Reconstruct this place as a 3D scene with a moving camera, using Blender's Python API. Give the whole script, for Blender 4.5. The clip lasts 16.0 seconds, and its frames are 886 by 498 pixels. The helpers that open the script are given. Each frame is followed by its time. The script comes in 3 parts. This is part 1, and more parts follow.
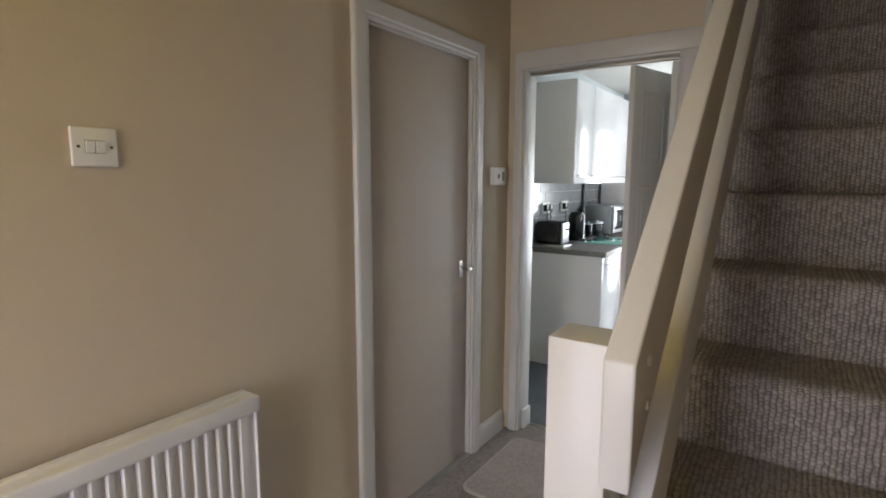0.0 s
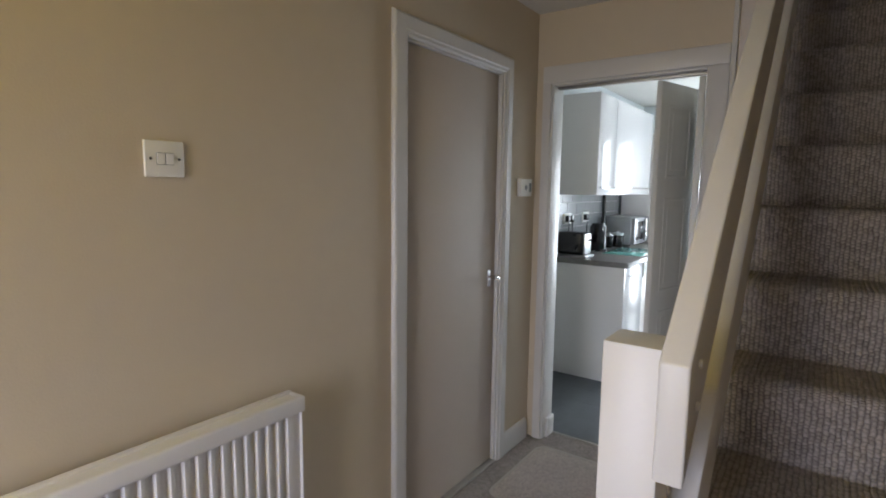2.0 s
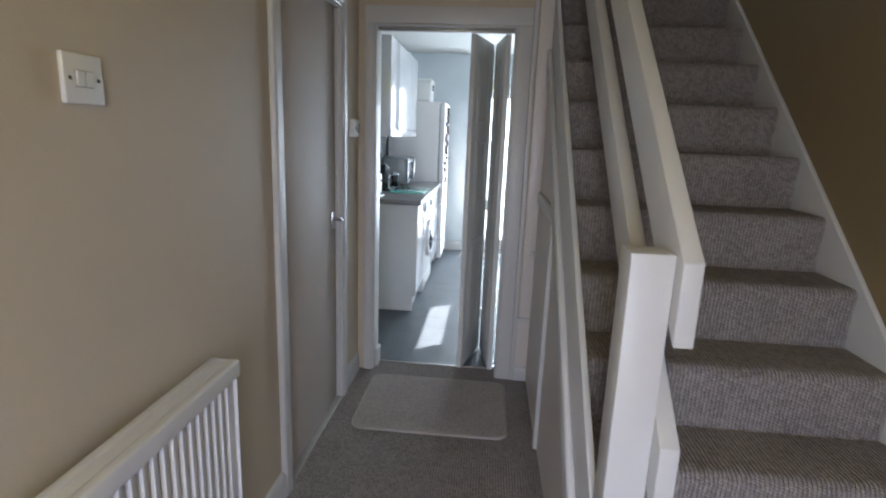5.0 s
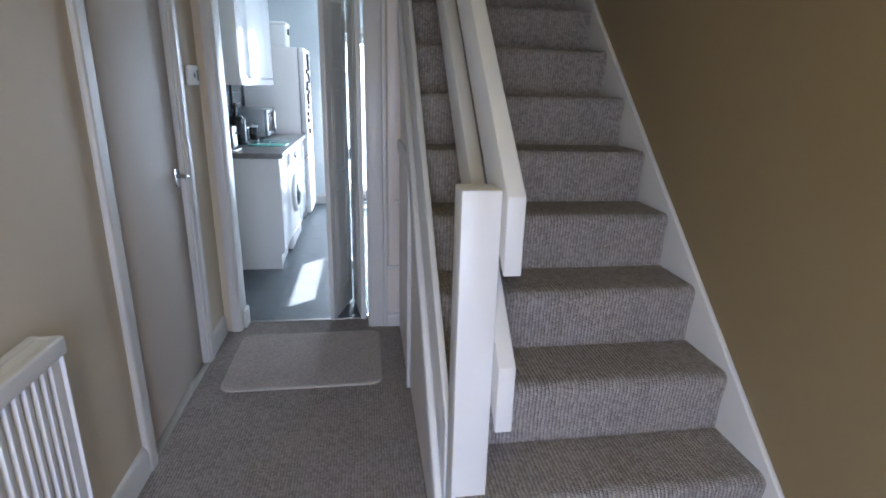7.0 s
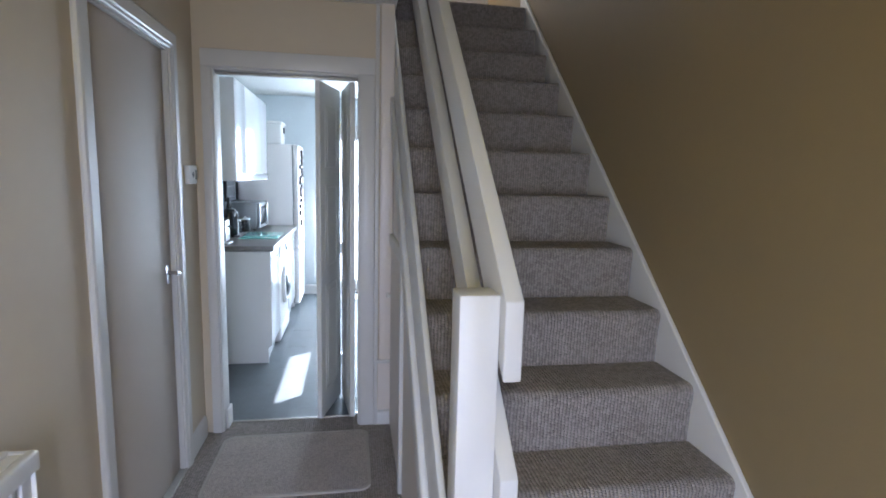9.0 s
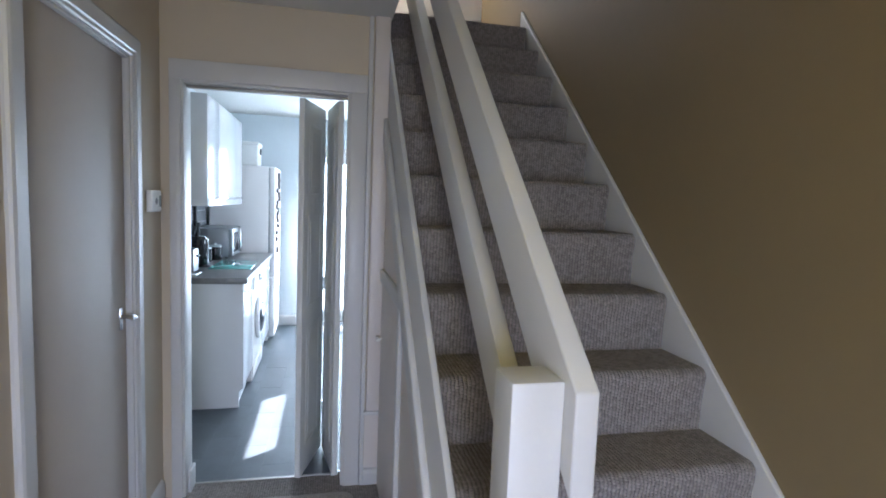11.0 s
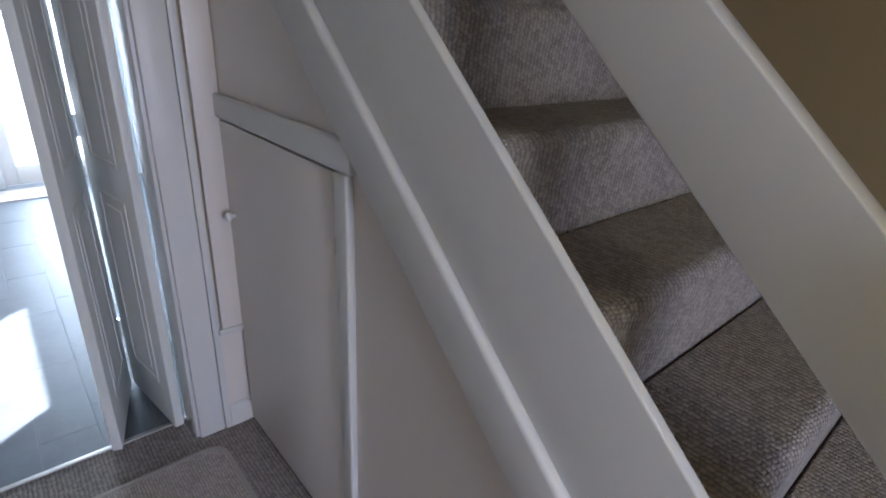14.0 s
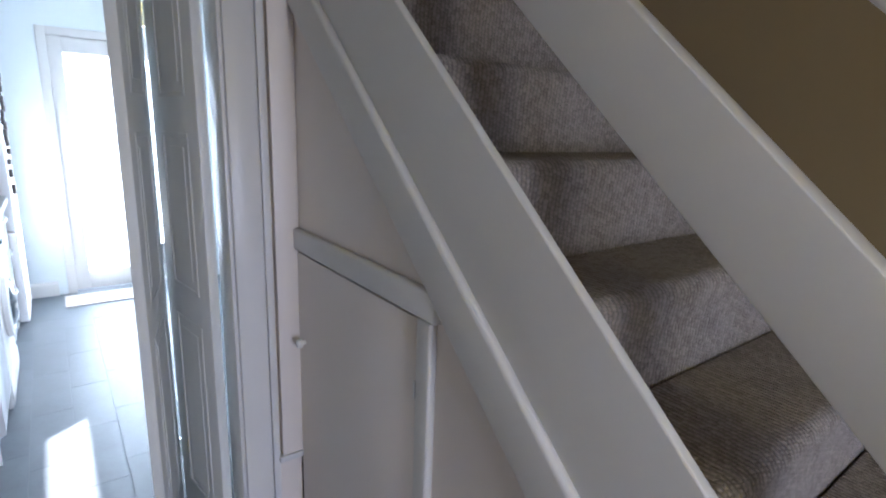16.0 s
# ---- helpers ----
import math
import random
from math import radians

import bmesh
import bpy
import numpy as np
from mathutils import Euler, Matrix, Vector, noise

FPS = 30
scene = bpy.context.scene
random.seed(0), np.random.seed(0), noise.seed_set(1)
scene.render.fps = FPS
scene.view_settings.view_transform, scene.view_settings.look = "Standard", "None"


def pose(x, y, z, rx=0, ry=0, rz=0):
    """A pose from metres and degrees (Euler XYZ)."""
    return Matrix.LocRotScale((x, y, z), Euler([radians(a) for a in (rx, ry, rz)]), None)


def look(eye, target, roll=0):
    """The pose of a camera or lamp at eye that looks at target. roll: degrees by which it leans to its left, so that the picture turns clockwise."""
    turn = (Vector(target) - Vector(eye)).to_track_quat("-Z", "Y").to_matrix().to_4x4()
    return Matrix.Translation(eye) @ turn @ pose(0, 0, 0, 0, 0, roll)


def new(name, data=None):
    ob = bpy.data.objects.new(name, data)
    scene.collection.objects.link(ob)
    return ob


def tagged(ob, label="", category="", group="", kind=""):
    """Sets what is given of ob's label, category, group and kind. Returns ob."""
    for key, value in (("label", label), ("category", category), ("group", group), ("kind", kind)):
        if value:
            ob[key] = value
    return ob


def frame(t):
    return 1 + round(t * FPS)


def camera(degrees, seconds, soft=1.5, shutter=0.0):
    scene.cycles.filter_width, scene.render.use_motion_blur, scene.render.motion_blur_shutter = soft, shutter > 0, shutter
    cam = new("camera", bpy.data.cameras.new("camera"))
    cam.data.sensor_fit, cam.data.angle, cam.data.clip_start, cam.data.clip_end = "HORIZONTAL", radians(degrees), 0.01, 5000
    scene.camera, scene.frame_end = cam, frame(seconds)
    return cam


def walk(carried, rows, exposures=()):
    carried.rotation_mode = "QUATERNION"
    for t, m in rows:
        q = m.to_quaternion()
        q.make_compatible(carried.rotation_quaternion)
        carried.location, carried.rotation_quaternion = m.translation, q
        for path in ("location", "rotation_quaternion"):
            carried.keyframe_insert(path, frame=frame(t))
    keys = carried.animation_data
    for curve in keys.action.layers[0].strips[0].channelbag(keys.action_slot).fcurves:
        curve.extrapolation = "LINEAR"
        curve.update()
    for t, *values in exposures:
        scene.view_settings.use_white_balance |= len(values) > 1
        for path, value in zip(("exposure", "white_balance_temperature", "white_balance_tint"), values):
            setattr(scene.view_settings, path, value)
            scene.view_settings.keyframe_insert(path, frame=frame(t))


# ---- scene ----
cam = camera(80.6, 16.0, soft=1.8, shutter=0.25)
PATH = [
    (0, (1.314, -2.547, 1.414), (0.198, -0.909, 1.145), 0.2),
    (0.5, (1.32, -2.579, 1.419), (0.185, -0.955, 1.15), 0.3),
    (1, (1.318, -2.614, 1.42), (0.184, -0.985, 1.173), 0.5),
    (1.5, (1.314, -2.637, 1.417), (0.159, -1.021, 1.181), 0.5),
    (2, (1.285, -2.643, 1.421), (0.126, -1.029, 1.186), 0.7),
    (2.5, (1.16, -2.662, 1.427), (-0.016, -1.053, 1.254), 0.7),
    (3, (0.998, -2.681, 1.452), (-0.149, -1.046, 1.342), 1.0),
    (3.5, (0.961, -2.687, 1.45), (-0.145, -1.024, 1.347), 1.0),
    (4, (0.828, -2.75, 1.435), (0.107, -0.892, 1.264), 2.1),
    (4.5, (0.723, -2.855, 1.432), (0.323, -0.915, 1.16), 2.3),
    (5, (0.733, -2.915, 1.408), (0.574, -0.968, 0.981), 2.2),
    (5.2, (0.753, -2.922, 1.394), (0.681, -0.983, 0.907), 2.3),
    (7.3, (0.827, -2.937, 1.4), (1.15, -1.054, 0.81), 1.8),
    (7.5, (0.827, -2.957, 1.412), (1.175, -1.06, 0.881), 2.0),
    (8, (0.807, -2.968, 1.436), (1.179, -1.04, 1.054), 1.7),
    (8.5, (0.792, -2.934, 1.437), (1.149, -0.989, 1.137), 1.6),
    (9, (0.803, -2.924, 1.438), (1.143, -0.971, 1.168), 1.4),
    (9.2, (0.811, -2.919, 1.451), (1.126, -0.96, 1.198), 1.4),
    (11.3, (0.702, -2.521, 1.469), (1.149, -0.58, 1.29), 2.2),
    (11.5, (0.67, -2.455, 1.459), (1.124, -0.521, 1.226), 2.3),
    (12, (0.577, -2.218, 1.447), (1.092, -0.314, 1.115), 2.6),
    (12.5, (0.494, -2.025, 1.423), (1.068, -0.154, 1.013), 2.5),
    (13, (0.49, -1.823, 1.37), (1.235, -0.045, 0.836), 3.2),
    (13.5, (0.516, -1.674, 1.327), (1.504, -0.062, 0.676), 3.8),
    (14, (0.52, -1.542, 1.327), (1.744, -0.171, 0.538), 3.3),
    (14.5, (0.533, -1.515, 1.323), (1.769, -0.204, 0.455), 3.2),
    (15, (0.514, -1.511, 1.362), (1.777, -0.188, 0.553), 3.1),
    (15.5, (0.489, -1.491, 1.401), (1.748, -0.07, 0.772), 2.6),
    (16, (0.458, -1.471, 1.43), (1.631, 0.082, 0.968), 2.2),
]
EXPOSURES = [
    (0.0, 2.85, 6900, 13), (2.0, 2.8, 6550, 12), (3.5, 2.68, 6300, 9), (4.5, 2.52, 6150, 10), (5.0, 2.57, 6000, 11), (7.5, 3.0, 5600, 11),
    (9.0, 3.05, 5600, 10.5), (11.5, 3.0, 5500, 10.5), (12.5, 2.95, 5550, 13), (13.5, 3.03, 5650, 14), (14.5, 3.2, 5550, 13), (16.0, 3.3, 5600, 13),
]
walk(cam, [(t, look(eye, target, roll)) for t, eye, target, roll in PATH], EXPOSURES)

# ---- world, sun, large lights ----
world = bpy.data.worlds.new("sky")
scene.world = world
world.use_nodes = True
wn = world.node_tree.nodes
sky = wn.new("ShaderNodeTexSky")
sky.sky_type, sky.sun_disc = "NISHITA", False
sky.sun_elevation, sky.sun_rotation = radians(40), radians(53)
world.node_tree.links.new(sky.outputs[0], wn["Background"].inputs[0])
wn["Background"].inputs[1].default_value = 0.05


def lamp(name, kind, m, power, color, **kw):
    data = bpy.data.lights.new(name, kind)
    data.energy, data.color = power, color
    for k, v in kw.items():
        if k == "size":
            data.size = v
        if k == "size_y":
            data.shape, data.size_y = "RECTANGLE", v
        if k == "spread":
            data.spread = v
        if k == "angle":
            data.angle = v
    ob = new(name, data)
    ob.matrix_world = m
    return ob


SUN_DIR = Vector((-0.80 * math.cos(radians(40)), -0.60 * math.cos(radians(40)), -math.sin(radians(40))))
lamp("sun", "SUN", look((3, 3, 4), Vector((3, 3, 4)) + SUN_DIR), 5.0, (1.0, 0.95, 0.88), angle=radians(0.5))
# daylight in the back door's opening and the glazed front door
lamp("back_door_daylight", "AREA", look((0.93, 3.44, 1.1), (0.85, 0.0, 0.8)), 6.0, (0.78, 0.90, 1.0), size=0.72, size_y=1.7)
# fill lamp added in the unseen kitchen slot to brighten the kitchen
lamp("kitchen_slot_fill", "AREA", look((1.89, 1.965, 1.61), (-0.4, 1.9, 1.4)), 1.0, (0.9, 0.96, 1.0), size=0.84, size_y=0.15)
lamp("front_door_daylight", "AREA", look((0.73, -4.04, 1.1), (0.9, -2.0, 0.1)), 2.8, (0.78, 0.82, 1.0), size=0.76, size_y=1.3, spread=radians(120))
# unseen lamp added above the landing to lift the treads and upper steps
lamp("landing_fill", "AREA", look((1.4, 1.56, 3.7), (1.4, -0.8, 1.4)), 0.50, (1.0, 0.95, 0.85), size=0.7, size_y=0.9)

# the warm hall ceiling lamp
lamp("ceiling_lamp_bulb", "POINT", pose(0.75, -3.25, 2.17), 1.7, (1.0, 0.79, 0.11)).data.shadow_soft_size = 0.09

# ---- materials ----


def node_mat(name, base, rough=0.5, metal=0.0, vary=0.06, scale=6.0, bump=0.0, bump_scale=200.0, spec=0.5, coat=0.0, streak=None, per_object=0.0):
    """A plain surface with broad and fine variation of colour, roughness and relief."""
    m = bpy.data.materials.new(name)
    m.use_nodes = True
    nt = m.node_tree
    n, ln = nt.nodes, nt.links
    b = n["Principled BSDF"]
    tc = n.new("ShaderNodeTexCoord")
    mp = n.new("ShaderNodeMapping")
    ln.new(tc.outputs["Object"], mp.inputs[0])
    if streak:
        mp.inputs["Scale"].default_value = streak
    big = n.new("ShaderNodeTexNoise")
    big.inputs["Scale"].default_value, big.inputs["Detail"].default_value = scale, 5
    ln.new(mp.outputs[0], big.inputs[0])
    fine = n.new("ShaderNodeTexNoise")
    fine.inputs["Scale"].default_value, fine.inputs["Detail"].default_value = scale * 14, 3
    ln.new(mp.outputs[0], fine.inputs[0])
    mix = n.new("ShaderNodeMath")
    mix.operation = "MULTIPLY_ADD"
    mix.inputs[1].default_value = 0.35
    ln.new(fine.outputs[0], mix.inputs[0])
    ln.new(big.outputs[0], mix.inputs[2])
    src = mix.outputs[0]
    if per_object:
        oi = n.new("ShaderNodeObjectInfo")
        ad = n.new("ShaderNodeMath")
        ad.operation = "MULTIPLY_ADD"
        ad.inputs[1].default_value = per_object
        ln.new(oi.outputs["Random"], ad.inputs[0])
        ln.new(src, ad.inputs[2])
        src = ad.outputs[0]
    ramp = n.new("ShaderNodeValToRGB")
    lo = [max(0, c * (1 - vary)) for c in base]
    hi = [min(1, c * (1 + vary)) for c in base]
    ramp.color_ramp.elements[0].position, ramp.color_ramp.elements[0].color = 0.35, (*lo, 1)
    ramp.color_ramp.elements[1].position, ramp.color_ramp.elements[1].color = 0.95, (*hi, 1)
    ln.new(src, ramp.inputs[0])
    ln.new(ramp.outputs[0], b.inputs["Base Color"])
    rr = n.new("ShaderNodeMapRange")
    rr.inputs["To Min"].default_value, rr.inputs["To Max"].default_value = max(0.02, rough - 0.06), min(1, rough + 0.06)
    ln.new(big.outputs[0], rr.inputs["Value"])
    ln.new(rr.outputs[0], b.inputs["Roughness"])
    b.inputs["Metallic"].default_value = metal
    b.inputs["Specular IOR Level"].default_value = spec
    b.inputs["Coat Weight"].default_value = coat
    if bump:
        bn = n.new("ShaderNodeTexNoise")
        bn.inputs["Scale"].default_value, bn.inputs["Detail"].default_value = bump_scale, 3
        ln.new(mp.outputs[0], bn.inputs[0])
        bp = n.new("ShaderNodeBump")
        bp.inputs["Strength"].default_value, bp.inputs["Distance"].default_value = bump, 0.004
        ln.new(bn.outputs[0], bp.inputs["Height"])
        ln.new(bp.outputs[0], b.inputs["Normal"])
    return m


def carpet_mat(name, dark, light, pitch=0.0115, loop=0.0095):
    """Looped pile in straight ribs: each loop a small hump, flecked from loop to loop, with the shade of the valleys
    between the ribs put into the colour.
    """
    m = bpy.data.materials.new(name)
    m.use_nodes = True
    n, ln = m.node_tree.nodes, m.node_tree.links
    b = n["Principled BSDF"]
    b.inputs["Roughness"].default_value = 0.95
    b.inputs["Specular IOR Level"].default_value = 0.10
    b.inputs["Sheen Weight"].default_value = 0.10

    def math_node(op, a, c=None, d=None):
        k = n.new("ShaderNodeMath")
        k.operation = op
        for i, v in enumerate((a, c, d)):
            if v is None:
                continue
            if isinstance(v, (int, float)):
                k.inputs[i].default_value = v
            else:
                ln.new(v, k.inputs[i])
        return k.outputs[0]

    tc = n.new("ShaderNodeTexCoord")
    warp = n.new("ShaderNodeTexNoise")
    warp.inputs["Scale"].default_value = 45
    ln.new(tc.outputs["Object"], warp.inputs[0])
    ad = n.new("ShaderNodeVectorMath")
    ad.operation = "MULTIPLY_ADD"
    ad.inputs[1].default_value = (0.010, 0.010, 0.010)
    ln.new(warp.outputs["Color"], ad.inputs[0])
    ln.new(tc.outputs["Object"], ad.inputs[2])
    axes = n.new("ShaderNodeSeparateXYZ")
    ln.new(ad.outputs[0], axes.inputs[0])
    u = math_node("MULTIPLY", axes.outputs[0], 1 / pitch)
    run = math_node("ADD", axes.outputs[1], axes.outputs[2])
    rib_no = math_node("FLOOR", u)
    v = math_node("MULTIPLY_ADD", rib_no, 0.43, math_node("MULTIPLY", run, 1 / loop))
    loop_no = math_node("FLOOR", v)

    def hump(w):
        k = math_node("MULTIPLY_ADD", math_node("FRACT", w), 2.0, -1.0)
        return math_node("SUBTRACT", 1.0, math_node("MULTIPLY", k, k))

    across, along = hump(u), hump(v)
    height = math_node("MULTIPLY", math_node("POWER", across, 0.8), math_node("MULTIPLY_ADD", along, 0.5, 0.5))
    cell = n.new("ShaderNodeCombineXYZ")
    ln.new(rib_no, cell.inputs[0])
    ln.new(loop_no, cell.inputs[1])
    fleck = n.new("ShaderNodeTexWhiteNoise")
    fleck.noise_dimensions = "3D"
    ln.new(cell.outputs[0], fleck.inputs[0])
    broad = n.new("ShaderNodeTexNoise")
    broad.inputs["Scale"].default_value, broad.inputs["Detail"].default_value = 6, 3
    ln.new(tc.outputs["Object"], broad.inputs[0])
    fibre = n.new("ShaderNodeTexNoise")
    fibre.inputs["Scale"].default_value, fibre.inputs["Detail"].default_value = 330, 2
    ln.new(tc.outputs["Object"], fibre.inputs[0])
    tone = math_node("MULTIPLY_ADD", fleck.outputs[0], 0.32, math_node("MULTIPLY", broad.outputs[0], 0.28))
    tone = math_node("MULTIPLY_ADD", fibre.outputs[0], 0.40, tone)
    # Shade low between the loops is painted into the tone by their height.
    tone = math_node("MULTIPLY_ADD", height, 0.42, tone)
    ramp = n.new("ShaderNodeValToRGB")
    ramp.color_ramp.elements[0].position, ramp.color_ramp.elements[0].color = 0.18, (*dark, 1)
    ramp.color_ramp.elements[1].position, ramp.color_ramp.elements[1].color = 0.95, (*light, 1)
    ln.new(tone, ramp.inputs[0])
    ln.new(ramp.outputs[0], b.inputs["Base Color"])
    bp = n.new("ShaderNodeBump")
    bp.inputs["Strength"].default_value, bp.inputs["Distance"].default_value = 0.9, 0.006
    ln.new(math_node("MULTIPLY_ADD", fibre.outputs[0], 0.3, height), bp.inputs["Height"])
    ln.new(bp.outputs[0], b.inputs["Normal"])
    return m


def glass_mat(name, rough=0.0):
    m = bpy.data.materials.new(name)
    m.use_nodes = True
    b = m.node_tree.nodes["Principled BSDF"]
    b.inputs["Transmission Weight"].default_value = 1.0
    b.inputs["Roughness"].default_value = rough
    b.inputs["IOR"].default_value = 1.45
    return m


def glow_mat(name, color, strength):
    m = bpy.data.materials.new(name)
    m.use_nodes = True
    b = m.node_tree.nodes["Principled BSDF"]
    b.inputs["Base Color"].default_value = (*color, 1)
    b.inputs["Emission Color"].default_value = (*color, 1)
    b.inputs["Emission Strength"].default_value = strength
    return m


WALL = node_mat("magnolia_wall_paint", (0.575, 0.492, 0.375), 0.62, vary=0.04, scale=1.3, bump=0.10, bump_scale=160)
# Stairwell wall, darker and browner than the other hall walls.
STAIRWALL = node_mat("olive_brown_stairwell_wall", (0.255, 0.19, 0.098), 0.6, vary=0.05, scale=1.3, bump=0.10, bump_scale=160)
KWALL = node_mat("pale_blue_grey_paint", (0.68, 0.73, 0.75), 0.6, vary=0.03, scale=1.5, bump=0.1, bump_scale=160)
CEIL = node_mat("white_ceiling_paint", (0.74, 0.73, 0.69), 0.8, vary=0.03, scale=2, bump=0.12, bump_scale=90)
GLOSS = node_mat("white_gloss_woodwork", (0.61, 0.597, 0.58), 0.37, vary=0.02, scale=9, bump=0.06, bump_scale=110, spec=0.45)
PANEL = node_mat("cream_painted_board", (0.69, 0.63, 0.585), 0.42, vary=0.012, scale=3, bump=0.08, bump_scale=70)
LEAF = node_mat("greige_painted_door", (0.54, 0.475, 0.415), 0.6, vary=0.03, scale=2.5, bump=0.06, bump_scale=90)
BIFOLD = node_mat("grey_white_bifold_paint", (0.70, 0.70, 0.67), 0.37, vary=0.03, scale=5, bump=0.08, bump_scale=60, streak=(6, 6, 0.6))
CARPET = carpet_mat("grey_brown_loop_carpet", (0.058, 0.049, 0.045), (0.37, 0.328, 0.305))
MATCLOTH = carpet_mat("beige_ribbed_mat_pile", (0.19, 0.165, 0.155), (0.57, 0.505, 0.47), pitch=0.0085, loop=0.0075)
BINDING = node_mat("mat_binding_tape", (0.44, 0.40, 0.37), 0.85, bump=0.4, bump_scale=400)
RADWHITE = node_mat("white_radiator_enamel", (0.74, 0.73, 0.735), 0.37, vary=0.012, scale=5)
PLASTIC = node_mat("white_moulded_plastic", (0.78, 0.77, 0.74), 0.37, vary=0.02, scale=20)
OVEN = node_mat("grey_metallic_oven_paint", (0.30, 0.31, 0.32), 0.38, metal=0.35, vary=0.06, scale=20)
DARKPL = node_mat("dark_grey_plastic", (0.05, 0.05, 0.055), 0.35, vary=0.1, scale=30)
BLACKG = node_mat("gloss_black_plastic", (0.012, 0.012, 0.014), 0.16, vary=0.2, scale=20)
CHROME = node_mat("polished_chrome", (0.75, 0.75, 0.76), 0.14, metal=1.0, vary=0.03, scale=30)
STEEL = node_mat("brushed_silver_steel", (0.55, 0.56, 0.57), 0.32, metal=0.85, vary=0.08, scale=20, streak=(1, 30, 1))
CABINET = node_mat("white_gloss_laminate", (0.72, 0.72, 0.73), 0.17, vary=0.02, scale=3, coat=0.1)
APPLIANCE = node_mat("white_appliance_enamel", (0.78, 0.745, 0.725), 0.37, vary=0.02, scale=4)
WORKTOP = node_mat("grey_laminate_worktop", (0.17, 0.165, 0.16), 0.32, vary=0.25, scale=30, bump=0.05)
SLATE = node_mat("dark_slate_floor_tile", (0.085, 0.096, 0.108), 0.45, vary=0.22, scale=7, bump=0.12, bump_scale=45, per_object=0.18, spec=0.42)
GROUTD = node_mat("dark_grout", (0.15, 0.16, 0.172), 0.9, bump=0.3, bump_scale=300)
METRO = node_mat("grey_glazed_wall_tile", (0.27, 0.275, 0.285), 0.15, vary=0.08, scale=6, per_object=0.25)
GROUTW = node_mat("pale_tile_grout", (0.66, 0.66, 0.65), 0.9, bump=0.3, bump_scale=300)
TEAL = node_mat("teal_glass_board", (0.17, 0.52, 0.48), 0.12, vary=0.1, scale=8, coat=0.5)
BRASS = node_mat("aluminium_threshold_strip", (0.42, 0.40, 0.37), 0.45, metal=0.9, vary=0.1, scale=40)
BOLT = node_mat("pale_bolt_cap", (0.72, 0.71, 0.68), 0.4, vary=0.03)
MAGNET = node_mat("dark_fridge_magnet", (0.035, 0.028, 0.026), 0.6, vary=0.5, scale=40)
GLASS = glass_mat("clear_door_glass")
FROST = glass_mat("obscured_door_glass", 0.35)
BULB = glow_mat("warm_bulb", (1.0, 0.75, 0.45), 4.0)
OUTSIDE = glow_mat("glowing_backdrop_white", (0.90, 0.96, 1.0), 0.9)
LCD = node_mat("thermostat_display", (0.30, 0.34, 0.32), 0.2, vary=0.05)
RUBBER = node_mat("grey_door_seal", (0.22, 0.23, 0.24), 0.6, vary=0.1)
DRUM = node_mat("dark_porthole_glass", (0.03, 0.035, 0.04), 0.08, vary=0.1, coat=0.5)
BARE = node_mat("cupboard_void_board", (0.20, 0.18, 0.15), 0.9, vary=0.15, scale=5)

# ---- mesh helpers ----


def mesh_from(name, bm, mat, smooth=None):
    me = bpy.data.meshes.new(name)
    bmesh.ops.recalc_face_normals(bm, faces=bm.faces)
    bm.to_mesh(me)
    bm.free()
    me.materials.append(mat)
    if smooth is not None:
        me.shade_smooth()
        me.set_sharp_from_angle(angle=radians(smooth))
    return me


def part(name, bm, mat, parent=None, label="", smooth=35):
    ob = new(name, mesh_from(name, bm, mat, smooth))
    if parent:
        ob.parent = parent
    if label:
        tagged(ob, label)
    return ob


def thing(name, label, category, group="", kind=""):
    """An empty that carries the parts of one thing."""
    return tagged(new(name), label, category, group, kind)


def box(x0, x1, y0, y1, z0, z1, bev=0.0, seg=2, bm=None):
    out = bm or bmesh.new()
    r = bmesh.ops.create_cube(out, size=1)
    for v in r["verts"]:
        v.co = Vector((x0 + (v.co.x + 0.5) * (x1 - x0), y0 + (v.co.y + 0.5) * (y1 - y0), z0 + (v.co.z + 0.5) * (z1 - z0)))
    if bev:
        es = list({e for v in r["verts"] for e in v.link_edges})
        bmesh.ops.bevel(out, geom=es, offset=bev, segments=seg, affect="EDGES", profile=0.5)
    return out


def prism(pts, axis, a, b, bev=0.0, seg=2):
    """A flat outline drawn out along an axis from a to b. The outline's two numbers are the other axes in order."""
    bm = bmesh.new()
    put = {"x": lambda p, t: (t, p[0], p[1]), "y": lambda p, t: (p[0], t, p[1]), "z": lambda p, t: (p[0], p[1], t)}[axis]
    lo = [bm.verts.new(put(p, a)) for p in pts]
    hi = [bm.verts.new(put(p, b)) for p in pts]
    bm.faces.new(lo)
    bm.faces.new(hi[::-1])
    for i in range(len(pts)):
        j = (i + 1) % len(pts)
        bm.faces.new((lo[i], hi[i], hi[j], lo[j]))
    if bev:
        bmesh.ops.bevel(bm, geom=list(bm.edges), offset=bev, segments=seg, affect="EDGES", profile=0.5)
    return bm


